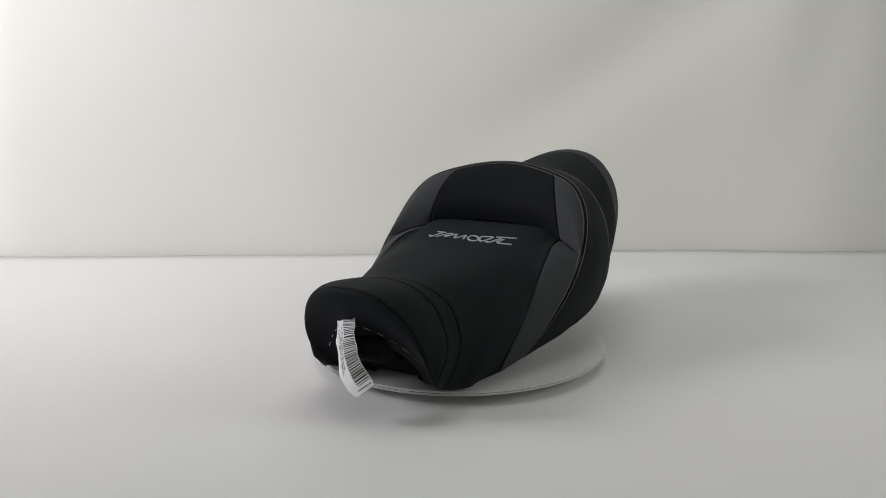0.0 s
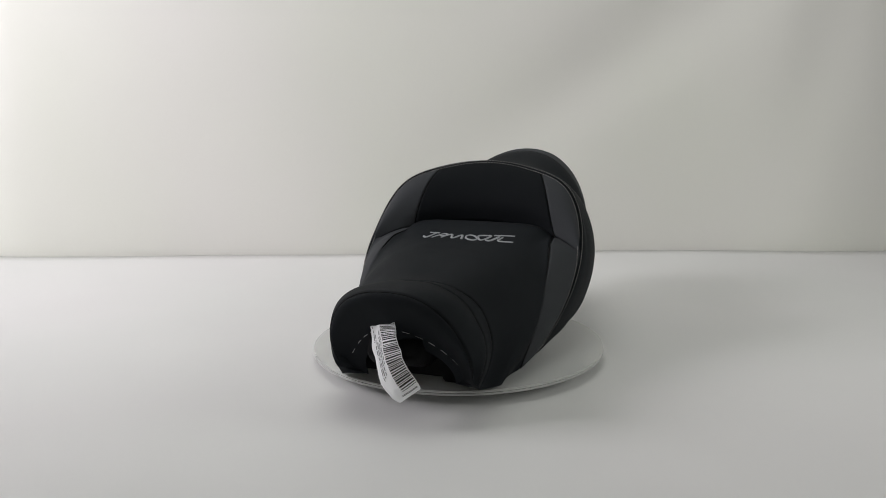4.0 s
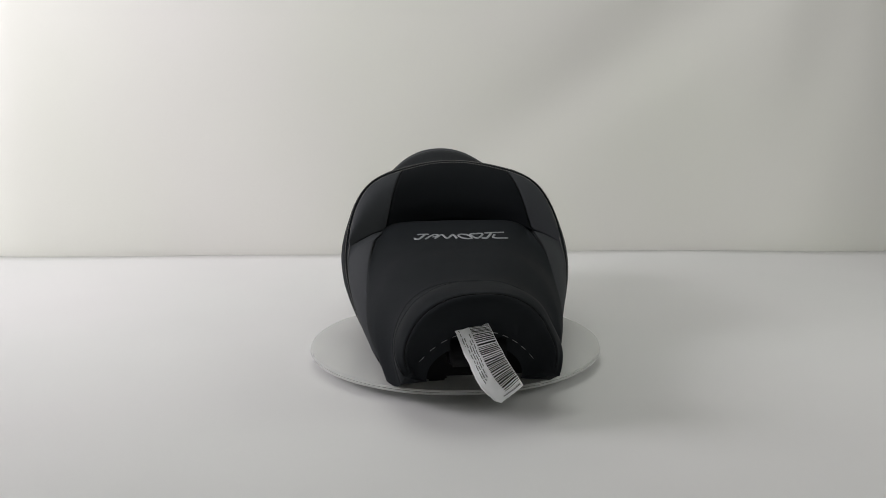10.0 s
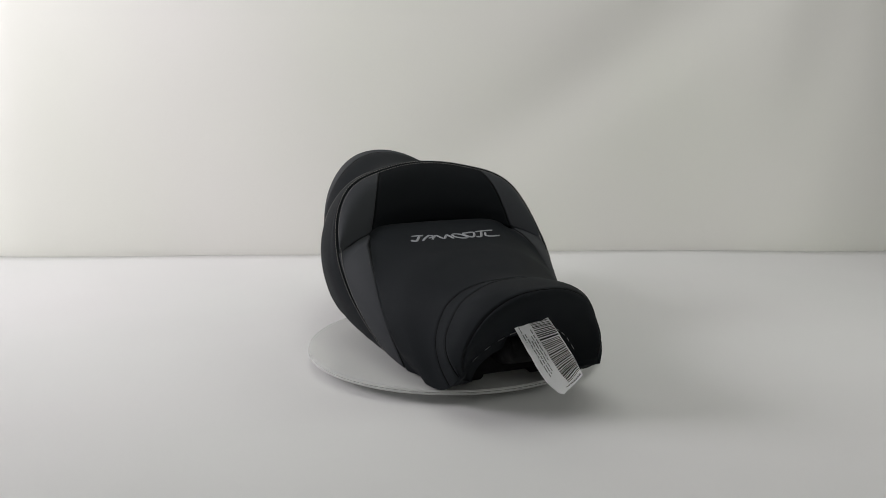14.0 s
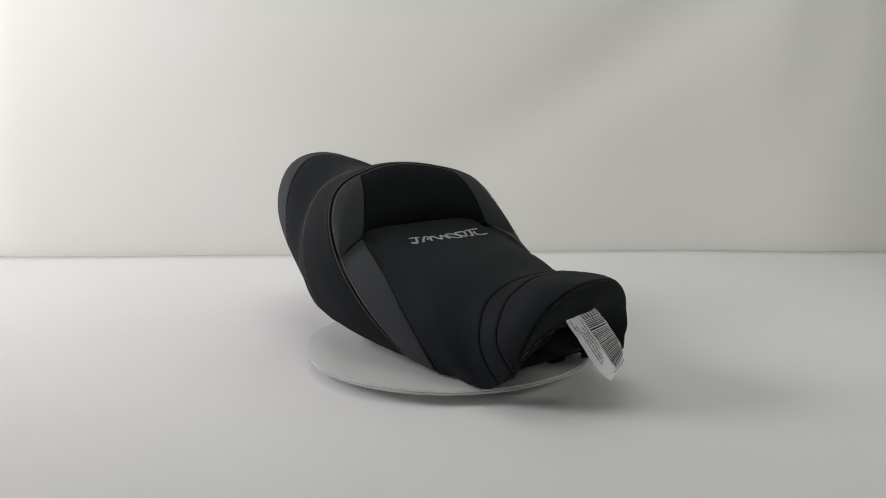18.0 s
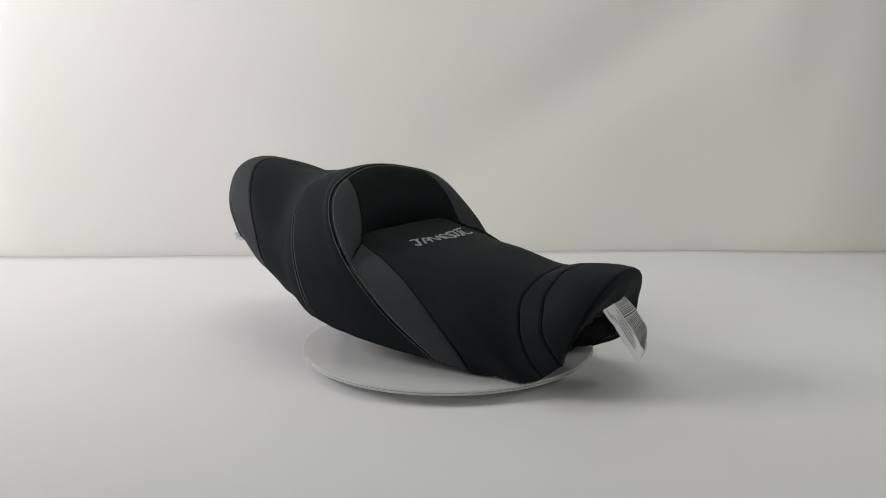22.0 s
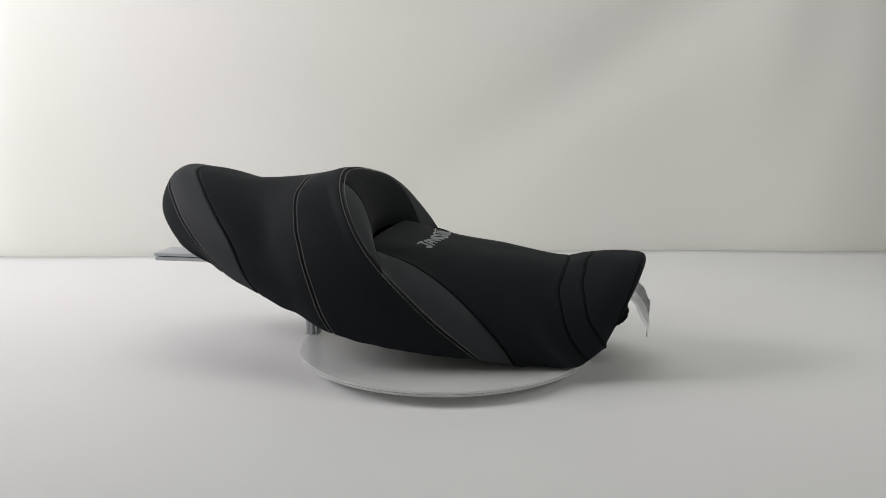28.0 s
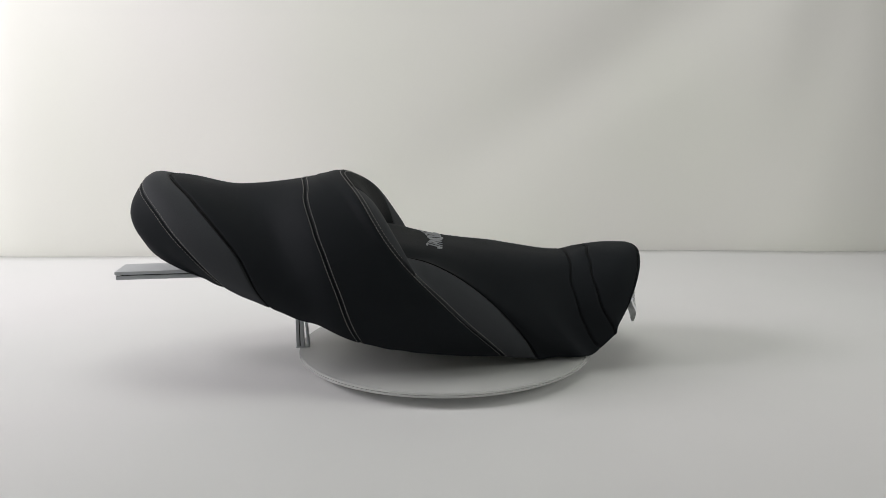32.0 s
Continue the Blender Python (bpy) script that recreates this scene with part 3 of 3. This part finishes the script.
def staples():
    """Bright staples in an arc along the lip of the nose."""
    g = FORE.grid(np.linspace(6.0, 8.0, 110), np.linspace(-0.92, 0.92, 160))
    flat, nn = g.reshape(-1, 3), normals(g).reshape(-1, 3)
    for y in (-0.0605, -0.0485, -0.0365, -0.0245, -0.0115, 0.0020, 0.0155, 0.0285, 0.0400, 0.0510, 0.0610):
        ends = []
        for d in (-0.0040, 0.0040):
            yy = y + d * (1 - 5.5 * abs(y))
            k = int(np.argmin((flat[:, 1] - yy) ** 2 + (flat[:, 2] - 0.0835 + 10.6 * yy * yy) ** 2))
            up = Vector(nn[k])
            ends.append((Vector(flat[k]), up if up.x > 0 else -up))
        up = (ends[0][1] + ends[1][1]).normalized()
        ax = (ends[1][0] - ends[0][0]).normalized()
        ay = up.cross(ax).normalized()
        turn = Matrix((ax, ay, ax.cross(ay))).transposed().to_4x4()
        part("staple", slab(0.0088, 0.0006, 0.0006, (ends[0][0] + ends[1][0]) / 2 + up * 0.0008, 0.00015, turn), STAPLE, seat)


staples()


def extruded(profile, y0, y1, bevel=0.0):
    """A profile of (x, z) places drawn out along y."""
    bm = bmesh.new()
    ends = [[bm.verts.new((x, y, z)) for x, z in profile] for y in (y0, y1)]
    bm.faces.new(ends[0])
    bm.faces.new(ends[1][::-1])
    for i in range(len(profile)):
        j = (i + 1) % len(profile)
        bm.faces.new((ends[0][j], ends[0][i], ends[1][i], ends[1][j]))
    bmesh.ops.recalc_face_normals(bm, faces=bm.faces)
    if bevel:
        bmesh.ops.bevel(bm, geom=bm.edges[:], offset=bevel, segments=2, affect="EDGES")
    return bm


# the moulded tongue that hooks under the tank, with a raised ring on its front
tongue = part("mounting_tongue", extruded([(0.150, 0.076), (0.150, 0.031), (0.197, 0.034), (0.2215, 0.0415), (0.2300, 0.0545), (0.219, 0.074)], -0.030, 0.030, 0.0030),
              PLASTIC, seat, "black moulded mounting tongue", True)
for r in (0.0065, 0.0036):
    bm = bmesh.new()
    bmesh.ops.create_cone(bm, cap_ends=True, segments=28, radius1=r, radius2=r * 0.92, depth=0.0022)
    bm.transform(pose(0.2262 + (0.0016 if r < 0.005 else 0), 0.006, 0.0482, 0, 123, 0))
    part("hook_boss", bm, PLASTIC, tongue, "", True)
# the pan's front wall carried low, plus added sides, for the shade inside
part("front_shade_wall", slab(0.006, 0.150, 0.067, (0.152, 0, 0.0410), 0.002), PLASTIC, seat)
for y in (-0.0715, 0.0715):
    part("side_shade_wall", slab(0.046, 0.004, 0.062, (0.153, y, 0.040), 0.001), PLASTIC, seat)
for y in (-0.0412, 0.0412):
    part("rubber_buffer", slab(0.030, 0.0235, 0.046, (0.137, y, 0.0236), 0.0025), PLASTIC, seat, "black rubber buffer under the seat base")
# ---------------------------------------------------------------- the stand that props the tail
stand = tagged(new("support_stand"), "grey-white profile stand propping the seat's raised tail", "support stand")
bar_turn = pose(0, 0, 0, 0, 0, 2)
for name, sx, sy, sz, at, mat in (("rail", 0.266, 0.050, 0.0042, (-0.3025, 0.0085, 0.1075), BOARD), ("rail_core", 0.256, 0.046, 0.0014, (-0.3005, 0.0085, 0.1047), PLASTIC),
                                  ("rail", 0.264, 0.048, 0.0052, (-0.3025, 0.0085, 0.1014), BOARD)):
    part(name, slab(sx, sy, sz, at, 0.0006, bar_turn), mat, stand)
for name, sx, sy, at, mat in (("leg", 0.0038, 0.016, (-0.2078, -0.0060), BOARD), ("leg_core", 0.0016, 0.014, (-0.2050, -0.0060), PLASTIC), ("leg", 0.0046, 0.016, (-0.2018, -0.0085), BOARD)):
    part(name, slab(sx, sy, 0.0982, (at[0], at[1], 0.0496), 0.0006, bar_turn), mat, stand)
part("brace", slab(0.0028, 0.014, 0.090, (-0.1965, -0.0105, 0.0458), 0.0006, bar_turn @ pose(0, 0, 0, 0, -4, 0)), BOARD, stand)
part("foot_pad", slab(0.018, 0.018, 0.0014, (-0.2015, -0.0075, 0.0008), 0.0004, bar_turn), BOARD, stand)

# ---------------------------------------------------------------- the paper tag
tag = tagged(new("price_tag"), "crumpled white paper tag with a barcode, stuck under the seat's nose", "paper tag")
# the strip's two long edges, from the lip down to the free end
TAG_LEFT = ((0.2225, -0.0290, 0.0905), (0.2262, -0.0256, 0.0820), (0.2410, -0.0150, 0.0560), (0.2530, -0.0015, 0.0290), (0.2549, 0.0180, 0.0110))
TAG_RIGHT = ((0.2300, 0.0060, 0.0985), (0.2400, 0.0092, 0.0915), (0.2520, 0.0190, 0.0715), (0.2562, 0.0300, 0.0520), (0.2520, 0.0430, 0.0310))


def along(points, b):
    """A smooth place along a row of points; b from 0 to 1."""
    n = len(points) - 1
    i = min(int(max(b, 0) * n), n - 1)
    t = b * n - i
    p0, p1, p2, p3 = (Vector(points[min(max(i + k, 0), n)]) for k in (-1, 0, 1, 2))
    return 0.5 * (2 * p1 + (p2 - p0) * t + (2 * p0 - 5 * p1 + 4 * p2 - p3) * t ** 2 + (3 * p1 - p0 - 3 * p2 + p3) * t ** 3)


def tag_at(a, b, up=0.0):
    """A place on the tag: a across (0 to 1), b down (0 to 1)."""
    left, right = along(TAG_LEFT, b), along(TAG_RIGHT, b)
    down = along(TAG_LEFT, min(b + 0.03, 1)).lerp(along(TAG_RIGHT, min(b + 0.03, 1)), a) - along(TAG_LEFT, min(b, 0.97)).lerp(along(TAG_RIGHT, min(b, 0.97)), a)
    nrm = (right - left).cross(down).normalized()
    if nrm.x < 0:
        nrm = -nrm
    crumple = (0.0016 + 0.0007 * math.exp(-((b - 0.28) / 0.22) ** 2)) * noise.noise((a * 2.4, b * 9.0, 1.7)) + 0.0007 * noise.noise((a * 6.0, b * 17.0, 5.2)) + 0.0020 * math.exp(-(b / 0.12) ** 2) * math.sin(a * 21 + b * 30)
    edge = 0.0006 * noise.noise((b * 16.0, 3.0, 9.0))
    return left.lerp(right, a) + (right - left).normalized() * edge + nrm * (crumple + up + 0.0010 * math.sin(math.pi * a))


def tag_patch(name, a0, a1, b0, b1, mat, up, parent, na=10, nb=30, cut=0.0, label=""):
    verts, faces = [], []
    for j in range(nb + 1):
        for i in range(na + 1):
            a, b = a0 + (a1 - a0) * i / na, b0 + (b1 - b0) * j / nb
            if cut and b > 1 - cut and (a < cut or a > 1 - cut * 0.6):
                a = min(max(a, (b - 1 + cut)), 1 - (b - 1 + cut) * 0.6)
            verts.append(tag_at(a, b, up))
    for j in range(nb):
        for i in range(na):
            k = j * (na + 1) + i
            faces.append((k, k + 1, k + na + 2, k + na + 1))
    ob = mesh_object(name, verts, faces, mat, parent, label)
    if cut:
        mod = ob.modifiers.new("thick", "SOLIDIFY")
        mod.thickness, mod.offset = 0.0003, 0
    return ob


strip = tag_patch("strip", 0, 1, 0.0, 1.0, LABEL, 0.0, tag, 18, 70, cut=0.07)
rnd = random.Random(4)
b = 0.10
while b < 0.90:
    w = rnd.choice((0.006, 0.006, 0.010, 0.015))
    tag_patch("barcode_bar", 0.45, 0.985, b, b + w, INK, 0.0006, strip, 10, 1)
    b += w + rnd.choice((0.007, 0.009, 0.013))
for a, b0, b1 in ((0.10, 0.20, 0.40), (0.165, 0.33, 0.74), (0.23, 0.40, 0.72), (0.295, 0.36, 0.70), (0.36, 0.30, 0.60)):
    b = b0
    while b < b1:
        w = rnd.uniform(0.025, 0.065)
        tag_patch("text_bar", a, a + 0.028, b, min(b + w, b1), FAINT, 0.0006, strip, 2, 6)
        b += w + 0.012
a = 0.30
while a < 0.90:
    w = rnd.uniform(0.05, 0.12)
    tag_patch("text_bar", a, min(0.93, a + w), 0.930, 0.950, FAINT, 0.0006, strip, 4, 2)
    a += w + 0.02

# ---------------------------------------------------------------- what turns with the table
def motions():
    rows = [(t, pose(0, 0, 0, 0, 0, a)) for t, a in TURN]
    walk(turntable, rows)
    off = pose(0, SIDE, 0)
    for thing in (seat, stand, tag):
        walk(thing, [(t, m @ off) for t, m in rows])


motions()
